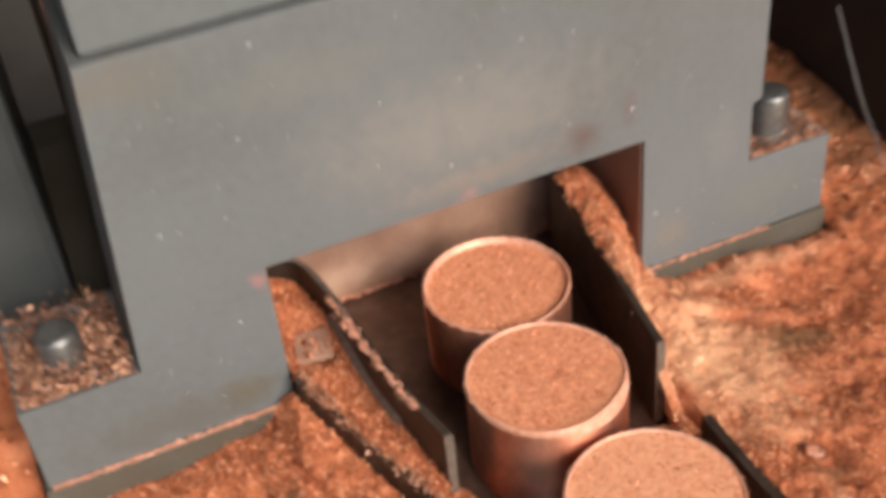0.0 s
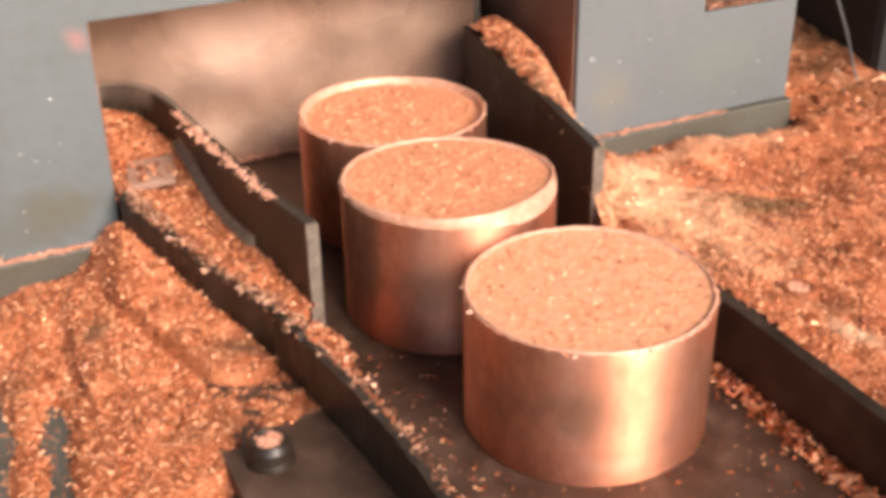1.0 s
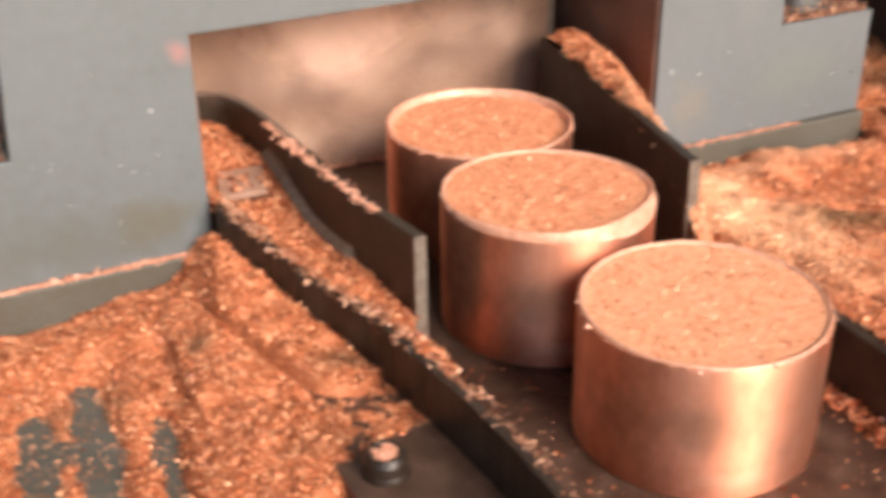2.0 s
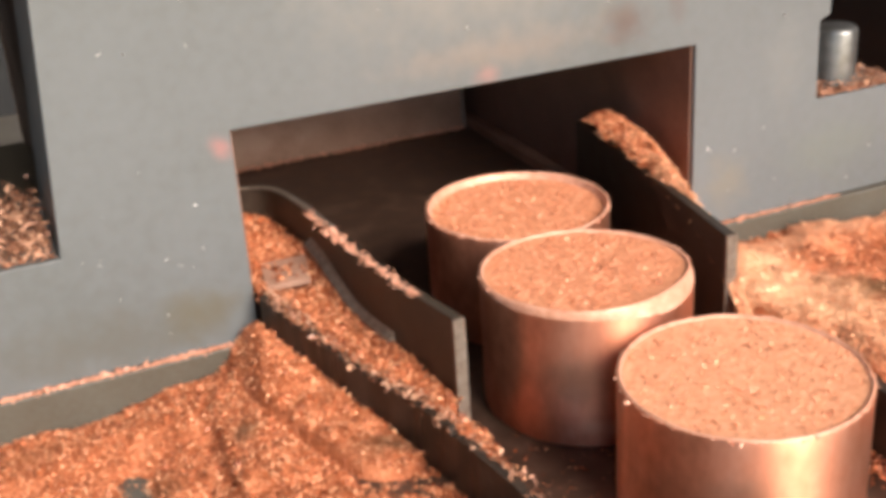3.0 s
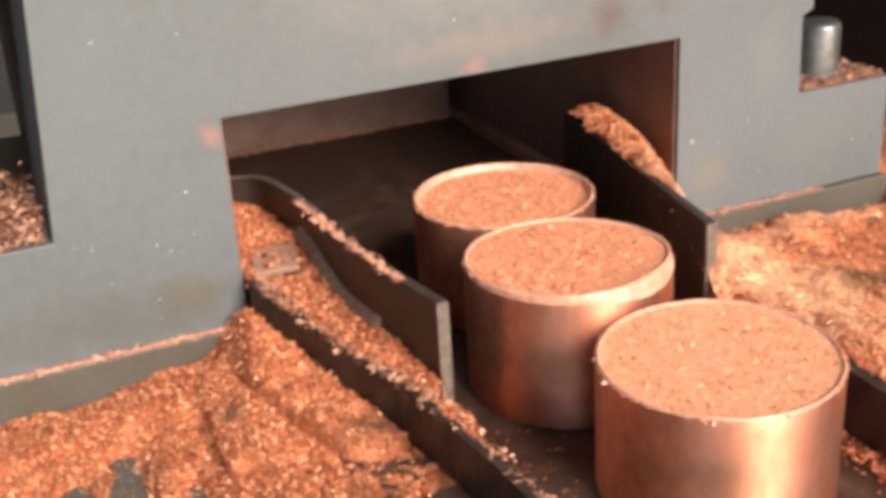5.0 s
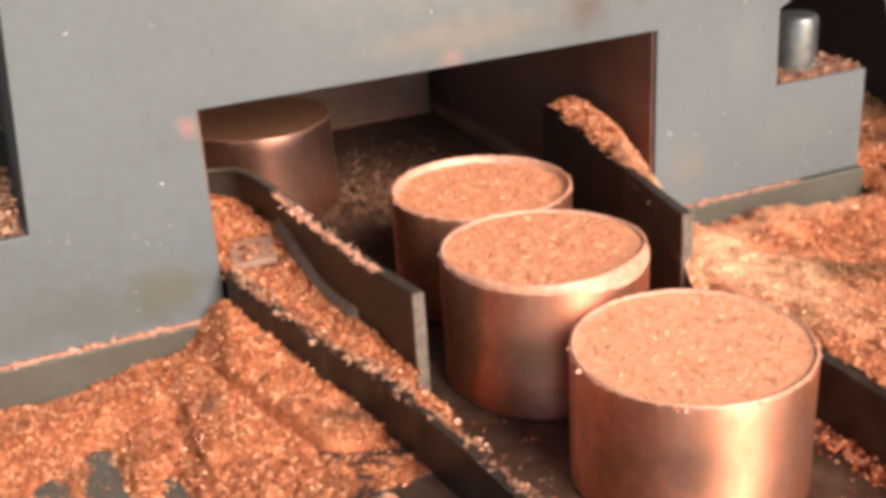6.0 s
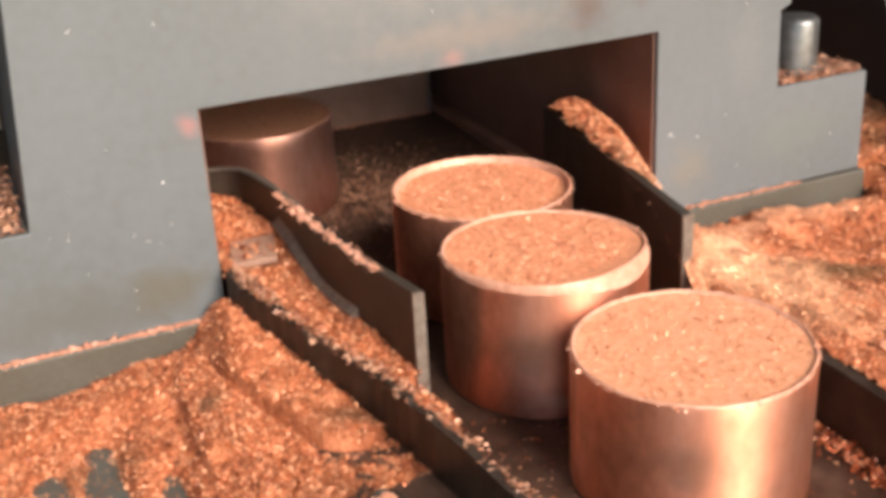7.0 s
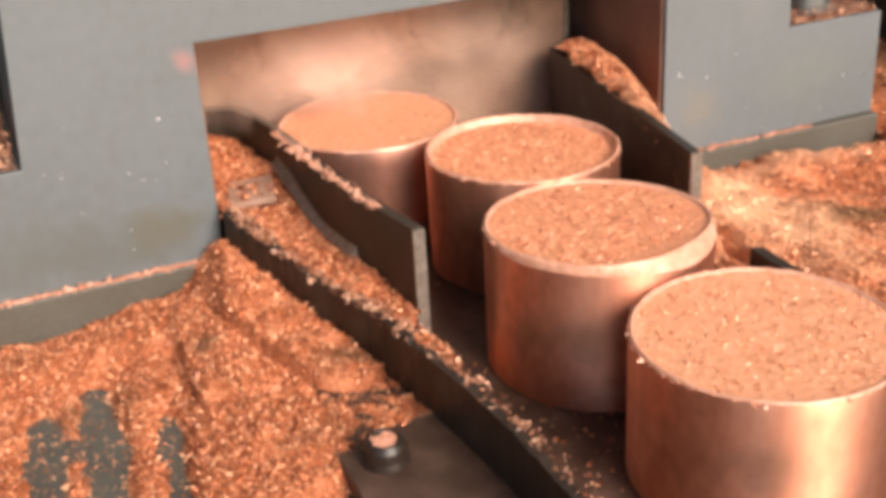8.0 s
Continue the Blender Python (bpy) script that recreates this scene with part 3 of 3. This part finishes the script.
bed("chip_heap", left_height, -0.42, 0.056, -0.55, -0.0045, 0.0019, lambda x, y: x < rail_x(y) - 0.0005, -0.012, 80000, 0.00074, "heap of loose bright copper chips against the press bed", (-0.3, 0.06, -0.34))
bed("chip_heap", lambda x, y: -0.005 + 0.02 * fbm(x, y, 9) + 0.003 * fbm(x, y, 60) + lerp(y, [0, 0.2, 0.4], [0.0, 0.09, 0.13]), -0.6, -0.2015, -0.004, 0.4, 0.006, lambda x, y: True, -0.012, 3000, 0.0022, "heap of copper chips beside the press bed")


def right_height(x, y):
    z = lerp(x, [0.2525, 0.265, 0.30, 0.36, 0.45, 0.52, 0.7, 1.0], [0.006, 0.038, 0.034, 0.015, 0.002, -0.004, 0.0, 0.02])
    z = z * lerp(y, [-0.16, -0.05, 0.0], [1.0, 0.8, 0.55]) - lerp(y, [-0.1, 0.0], [0, 0.006])
    z += 0.010 * math.exp(-((y + 0.03) / 0.018) ** 2) * lerp(x, [0.36, 0.40, 0.5, 0.56], [0, 1, 1, 0])
    z -= 0.010 * math.exp(-(((x - 0.42) / 0.05) ** 2 + ((y + 0.08) / 0.03) ** 2))
    z -= 0.010 * math.exp(-(((x - 0.318) / 0.022) ** 2 + ((y + 0.243) / 0.02) ** 2) ** 2)
    g = (y + 0.06) + 0.5 * (x - 0.32)
    z += (0.007 * math.exp(-((g - 0.012) / 0.010) ** 2) - 0.009 * math.exp(-((g + 0.001) / 0.005) ** 2)) * lerp(x, [0.31, 0.33, 0.40, 0.43], [0, 1, 1, 0])
    if x > 0.512:
        z += lerp(y, [-0.1, 0.0, 0.1, 0.2, 0.3], [0, 0.01, 0.03, 0.045, 0.05])
    return z + 0.006 * fbm(x, y, 24, 7.0) + 0.0034 * fbm(x, y, 90, 2.0)


def right_edge(y):
    return lerp(y, [-0.6, -0.186, -0.184, -0.142, 0.0], [0.2675, 0.2665, 0.2525, 0.2525, 0.268])


bed("chip_heap", right_height, 0.25, 1.0, -0.62, -0.0045, 0.0030, lambda x, y: x > right_edge(y), -0.012, 120000, 0.0007, "heap of loose copper chips beside the chute, tinted pale as if sunlit", (0.25, 0.62, -0.4))
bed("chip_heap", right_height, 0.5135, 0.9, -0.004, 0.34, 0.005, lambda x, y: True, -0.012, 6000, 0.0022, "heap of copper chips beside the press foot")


def wedge_height(x, y):
    """Chips between the guide plate and the opening's side, sloping down outwards."""
    gx = lerp(y, [-0.142, -0.03, 0.09], [0.2455, 0.262, 0.278]) + 0.006
    return lerp((x - gx) / lerp(y, [-0.14, -0.09, 0.03, 0.1], [0.12, 0.22, 1.0, 1.0]), [-0.01, 0.002, 0.018, 0.03, 0.055], [0.087, 0.092, 0.092, 0.08, 0.035]) - lerp(y, [-0.17, -0.14, -0.1, -0.06, 0.02], [0.06, 0.03, 0.010, 0.004, 0.0]) - lerp(y, [0.08, 0.098], [0, 0.02]) + 0.003 * fbm(x, y, 40) + 0.0015 * fbm(x, y, 130)


bed("chip_heap", wedge_height, 0.245, 0.3195, -0.19, 0.098, 0.0022, lambda x, y: (x > lerp(y, [-0.142, -0.03, 0.09], [0.2455, 0.262, 0.278]) + 0.001 + 0.5 * max(0, y - 0.075)), 0.0, 12000, 0.0008, "ridge of copper chips banked behind the guide plate")


def pocket_height(x, y):
    """Chips between the bent guide plate and the left side of the opening."""
    gx = lerp(y, [-0.147, -0.09, -0.02, 0.045, 0.09], [0.0715, 0.061, 0.054, 0.048, 0.038])
    lx = rail_x(y) if y < -0.017 else 0.0
    u = min(1.0, max(0.0, (x - lx) / max(0.004, gx - lx)))
    outer = lerp(y, [-0.15, -0.1, -0.03, 0.03, 0.1], [0.030, 0.038, 0.049, 0.056, 0.066])
    inner = lerp(y, [-0.15, -0.115, -0.06, -0.035, -0.008, 0.022, 0.06, 0.1], [0.033, 0.037, 0.038, 0.038, 0.045, 0.052, 0.056, 0.063])
    pit = 0.012 * math.exp(-(((x - 0.026) / 0.019) ** 2 + ((y - 0.014) / 0.019) ** 2) ** 2)
    return outer + (inner - outer) * u ** 1.5 + 0.003 * fbm(x, y, 40, 4.0) + 0.0013 * fbm(x, y, 130) - pit


bed("chip_heap", pocket_height, 0.002, 0.075, -0.16, 0.1, 0.0022, lambda x, y: x < lerp(y, [-0.16, -0.147, -0.09, -0.02, 0.045, 0.09, 0.107], [0.066, 0.0715, 0.061, 0.054, 0.048, 0.038, 0.02]) and (y > -0.015 or x > rail_x(y) + 0.002), 0.0, 9000, 0.0008, "copper chips caught between the guide plate and the frame")


def foot_height(x, y):
    d = math.hypot((x - 0.069) / 0.8, y + 0.15)
    return 0.024 - 0.9 * d + 0.002 * fbm(x, y, 60)


bed("chip_heap", foot_height, 0.052, 0.1, -0.185, -0.12, 0.0022, lambda x, y: x > rail_x(y) + 0.003, 0.0, 900, 0.0011, "little heap of dark copper chips at the guide plate's foot")


def strip_chips(label, pts, size, name="chip_scatter", material=None):
    ob = flakes(name, pts, size, material or CHIPS)
    return tagged(ob, label, "metal chips", kind="stuff")


def line_pts(x0, y0, x1, y1, z, n, wx, wy, wz):
    t = rng.random(n)
    return np.stack([x0 + t * (x1 - x0) + rng.normal(0, wx, n), y0 + t * (y1 - y0) + rng.normal(0, wy, n), z + np.abs(rng.normal(0, wz, n))], 1)


strip_chips("copper chips spilt over the steel tab", np.stack([rng.uniform(0.016, 0.042, 110), rng.uniform(0.004, 0.034, 110), np.full(110, 0.0528)], 1), 0.0012)
strip_chips("thin line of copper chips on the bed's ledge", line_pts(-0.195, -0.0022, -0.012, -0.0022, 0.0198, 1100, 0, 0.0009, 0.0009), 0.0010, material=RIM)
strip_chips("thin line of copper chips on the bed's ledge", line_pts(0.325, -0.0022, 0.45, -0.0022, 0.0198, 420, 0, 0.0008, 0.0008), 0.0010, material=RIM)
strip_chips("copper chips filling the recess round the bolt", np.clip(line_pts(0.43, 0.03, 0.503, 0.03, 0.0995, 3600, 0, 0.03, 0.002), (0, 0.003, 0), (1, 0.1, 1)), 0.0011, material=OILYCHIPS)
strip_chips("copper chips heaped round the bolt", np.clip(line_pts(-0.193, 0.04, -0.11, 0.04, 0.1, 3600, 0, 0.03, 0.009), (-1, 0.003, 0), (1, 0.1, 1)), 0.0014, material=OILYCHIPS)
lr = np.array([(p.x, p.y, p.z) for p in LEFT_RAIL])
lr = np.concatenate([lr[:40], lr[:40], lr])
pick = lr[rng.integers(0, len(lr), 1100)]
strip_chips("copper chips strewn along the rail", pick + np.stack([rng.uniform(0.0025, 0.010, 1100), rng.normal(0, 0.012, 1100), rng.uniform(-0.0008, 0.0018, 1100)], 1), 0.0012, material=OILYCHIPS)
pick = lr[rng.integers(0, len(lr), 220)]
strip_chips("pale copper chips strewn along the rail", pick + np.stack([rng.uniform(0.004, 0.010, 220), rng.normal(0, 0.012, 220), rng.uniform(-0.001, 0.001, 220)], 1), 0.0010, material=RIM)
strip_chips("copper chips strewn over the chute floor", np.stack([rng.uniform(0.078, 0.25, 1500), rng.uniform(-0.6, -0.15, 1500), rng.uniform(0.0, 0.0012, 1500)], 1), 0.0009)
strip_chips("copper chips along the rail's foot", line_pts(0.253, -0.6, 0.253, -0.15, 0.0005, 2600, 0.004, 0.0, 0.0025), 0.0016)
strip_chips("copper chips along the rail's foot", line_pts(0.079, -0.6, 0.079, -0.14, 0.0005, 1500, 0.004, 0.0, 0.002), 0.0014)
FALLEN = strip_chips("copper chips that fell with the fresh briquette", np.stack([np.clip(rng.normal(0.185, 0.045, 7000), 0.06, 0.3), rng.normal(0.2, 0.055, 7000), rng.uniform(0.0, 0.002, 7000)], 1), 0.0008, material=OILYCHIPS)
strip_chips("copper chips on the guide plate's top edge", np.concatenate([line_pts(0.0505, 0.0, 0.064, -0.115, 0.0812, 340, 0.0019, 0.0, 0.0006), line_pts(0.0495, 0.035, 0.054, -0.02, 0.0812, 160, 0.0017, 0.0, 0.0008)]), 0.0010, material=RIM)

n = 44
strip_chips("tiny pale flecks stuck to the painted press", np.stack([rng.uniform(-0.1, 0.42, n), np.full(n, -0.0004), rng.uniform(0.16, 0.34, n)], 1), 0.0011, material=PALE)
n = 26
strip_chips("tiny pale flecks stuck to the painted press", np.stack([np.concatenate([rng.uniform(-0.1, -0.005, 13), rng.uniform(0.33, 0.5, 13)]), np.full(n, -0.0004), rng.uniform(0.03, 0.15, n) * np.concatenate([np.ones(13), np.full(13, 0.6)])], 1), 0.0010, material=PALE)

n = 4500
strip_chips("sparse copper chips left in the scraped furrows", np.stack([rng.uniform(-0.2, -0.03, n), rng.uniform(-0.3, -0.06, n), rng.uniform(-0.0117, -0.0112, n)], 1), 0.0006)
n = 1500
strip_chips("sparse copper chips on the oily table round the bolt", np.stack([rng.uniform(-0.04, 0.062, n), rng.uniform(-0.4, -0.19, n), rng.uniform(-0.0116, -0.011, n)], 1), 0.0008, material=RIM)

# ---- steam ----
def steam_material(seed, thick):
    m = bpy.data.materials.new("steam")
    m.use_nodes = True
    n, l = m.node_tree.nodes, m.node_tree.links
    n.remove(n["Principled BSDF"])
    co = n.new("ShaderNodeTexCoord")
    mp = n.new("ShaderNodeMapping")
    mp.inputs["Location"].default_value = (seed, seed * 2, seed * 3)
    l.new(co.outputs["Object"], mp.inputs["Vector"])
    ns = n.new("ShaderNodeTexNoise")
    ns.inputs["Scale"].default_value, ns.inputs["Detail"].default_value = 17, 4
    l.new(mp.outputs["Vector"], ns.inputs["Vector"])
    sc = n.new("ShaderNodeVectorMath")
    sc.operation = "MULTIPLY"
    sc.inputs[1].default_value = (1 / 0.085, 0, 1 / 0.045)
    l.new(co.outputs["Object"], sc.inputs[0])
    ln = n.new("ShaderNodeVectorMath")
    ln.operation = "LENGTH"
    l.new(sc.outputs["Vector"], ln.inputs[0])
    ad = n.new("ShaderNodeMath")
    ad.operation = "MULTIPLY_ADD"
    ad.inputs[1].default_value = -1.5
    l.new(ns.outputs["Fac"], ad.inputs[0])
    l.new(ln.outputs["Value"], ad.inputs[2])
    mr = n.new("ShaderNodeMapRange")
    mr.interpolation_type = "SMOOTHSTEP"
    mr.inputs["From Min"].default_value, mr.inputs["From Max"].default_value = -0.85, 0.35
    mr.inputs["To Min"].default_value, mr.inputs["To Max"].default_value = thick, 0
    l.new(ad.outputs["Value"], mr.inputs["Value"])
    tr, df, mx = n.new("ShaderNodeBsdfTransparent"), n.new("ShaderNodeBsdfDiffuse"), n.new("ShaderNodeMixShader")
    tl, both = n.new("ShaderNodeBsdfTranslucent"), n.new("ShaderNodeMixShader")
    df.inputs["Color"].default_value = tl.inputs["Color"].default_value = (0.9, 0.6, 0.46, 1)
    both.inputs["Fac"].default_value = 0.4
    l.new(df.outputs["BSDF"], both.inputs[1])
    l.new(tl.outputs["BSDF"], both.inputs[2])
    l.new(mr.outputs["Result"], mx.inputs["Fac"])
    l.new(tr.outputs["BSDF"], mx.inputs[1])
    l.new(both.outputs["Shader"], mx.inputs[2])
    l.new(mx.outputs["Shader"], n["Material Output"].inputs["Surface"])
    return m


def steam_puff(seed, thick):
    """A thin curling veil, wider than high."""
    nx, nz = 24, 14
    verts = []
    for j in range(nz + 1):
        for i in range(nx + 1):
            x, z = -0.1 + 0.2 * i / nx, -0.055 + 0.11 * j / nz
            verts.append((x, 0.012 * noise.noise(Vector((x * 22, z * 26, seed))), z))
    faces = [(j * (nx + 1) + i, j * (nx + 1) + i + 1, (j + 1) * (nx + 1) + i + 1, (j + 1) * (nx + 1) + i) for j in range(nz) for i in range(nx)]
    ob = raw("steam_puff", verts, faces, steam_material(seed, thick))
    return tagged(ob, "pale veil of steam and dust before the ram", "steam", kind="stuff")


STEAM = [steam_puff(1.3, 0.95), steam_puff(4.1, 0.65), steam_puff(7.7, 0.7)]

# ---- hall ----
tagged(part("floor", box(-4, 4, -3, 4, -0.95, -0.9), CONCRETE), "grey concrete hall floor", "floor", kind="structure")
tagged(part("wall_north", box(-4, 4, 4, 4.1, -0.9, 3), DARKHALL), "dark hall wall", "wall", kind="structure")
tagged(part("wall_west", box(-4.1, -4, -3, 4.1, -0.9, 3), DARKHALL), "dark hall wall", "wall", kind="structure")
tagged(part("wall_east", box(4, 4.1, -3, 4.1, -0.9, 3), DARKHALL), "dark hall wall", "wall", kind="structure")
tagged(part("ceiling", box(-4.1, 4.1, -2.4, 4.1, 3, 3.1), DARKHALL), "dark hall ceiling", "ceiling", kind="structure")
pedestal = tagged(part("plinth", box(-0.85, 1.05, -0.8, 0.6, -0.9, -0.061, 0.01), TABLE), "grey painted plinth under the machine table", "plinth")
column = tagged(part("press_column", box(-0.62, -0.135, 0.16, 0.5, -0.012, 0.9, 0.01), BLUEPANEL), "dark blue-grey painted press column", "column")
tagged(part("press_column", box(0.63, 1.05, 0.03, 0.6, -0.012, 0.9, 0.01), BLACK), "press column coloured near black for shade", "column")


def motions():
    walk(ram, [(0.0, pose(0, 0.118, 0)), (2.2, pose(0, 0.118, 0)), (2.4, pose(0, 0.14, 0)), (3.0, pose(0, 0.36, 0)), (3.2, pose(0, 0.379, 0)), (7.0, pose(0, 0.379, 0)),
               (7.1, pose(0, 0.353, 0)), (7.2, pose(0, 0.319, 0)), (7.3, pose(0, 0.283, 0)), (7.4, pose(0, 0.243, 0)), (7.5, pose(0, 0.2, 0)), (7.6, pose(0, 0.161, 0)), (7.7, pose(0, 0.128, 0)), (7.8, pose(0, 0.112, 0)), (8.0, pose(0, 0.1095, 0))])
    walk(B1, [(0.0, pose(0.178, -0.0096, 0)), (7.6, pose(0.178, -0.0096, 0)), (7.7, pose(0.179, -0.033, 0)), (7.8, pose(0.181, -0.053, 0)), (8.0, pose(0.1816, -0.0555, 0))])
    walk(B2, [(0.0, pose(0.1618, -0.1273, 0)), (7.6, pose(0.1618, -0.1273, 0)), (7.7, pose(0.1615, -0.151, 0)), (7.8, pose(0.161, -0.183, 0)), (8.0, pose(0.161, -0.184, 0))])
    walk(B3, [(0.0, pose(0.1747, -0.2556, 0)), (7.6, pose(0.1747, -0.2556, 0)), (7.7, pose(0.1745, -0.273, 0)), (7.8, pose(0.174, -0.305, 0)), (8.0, pose(0.1731, -0.3085, 0))])
    walk(B4, [(0.0, pose(0.12, 0.228, 0.30)), (5.4, pose(0.12, 0.228, 0.30)), (5.6, pose(0.12, 0.228, 0.15)), (5.7, pose(0.118, 0.228, 0.065)), (5.8, pose(0.108, 0.228, 0.026)), (5.9, pose(0.093, 0.228, 0)), (6.0, pose(0.09, 0.228, 0)), (7.2, pose(0.09, 0.228, 0)),
              (7.3, pose(0.091, 0.196, 0)), (7.4, pose(0.097, 0.166, 0)), (7.5, pose(0.104, 0.139, 0)), (7.6, pose(0.108, 0.1, 0)), (7.7, pose(0.112, 0.068, 0)), (7.8, pose(0.116, 0.047, 0)), (8.0, pose(0.1166, 0.0443, 0))])
    walk(FALLEN, [(0.0, pose(0, 0, 0.32)), (5.4, pose(0, 0, 0.32)), (5.6, pose(0, 0, 0.15)), (5.7, pose(0, 0, 0.07)), (5.8, pose(0, 0, 0.022)), (5.9, pose(0, 0, 0)), (7.2, pose(0, 0, 0)), (7.4, pose(0, -0.03, 0)), (7.6, pose(0, -0.09, 0)), (7.8, pose(0, -0.14, 0)), (8.0, pose(0, -0.145, 0))])
    # the veils rise from the ram's face, and draw back with it under the die
    for puff, (x, z, late) in zip(STEAM, ((0.115, 0.12, 0.0), (0.19, 0.124, 0.012), (0.09, 0.104, 0.007))):
        walk(puff, [(0.0, pose(x - 0.02, 0.09 + late, z + 0.05, -30)), (0.3, pose(x - 0.02, 0.085 + late, z + 0.025, -30)), (0.7, pose(x - 0.005, 0.078 + late, z, -30)), (1.2, pose(x, 0.078 + late, z, -30)), (2.2, pose(x + 0.015, 0.078 + late, z + 0.004, -30)), (2.7, pose(x + 0.02, 0.19, z + 0.07, -30)), (3.1, pose(x + 0.02, 0.34, z + 0.16, -30)), (6.9, pose(x - 0.04, 0.34, z + 0.16, -30)),
                    (7.3, pose(x - 0.03, 0.25 + late, z + 0.005, -30)), (7.5, pose(x - 0.02, 0.172 + late, z, -30)), (7.8, pose(x - 0.01, 0.076 + late, z, -30)), (8.0, pose(x, 0.074 + late, z, -30))])


motions()
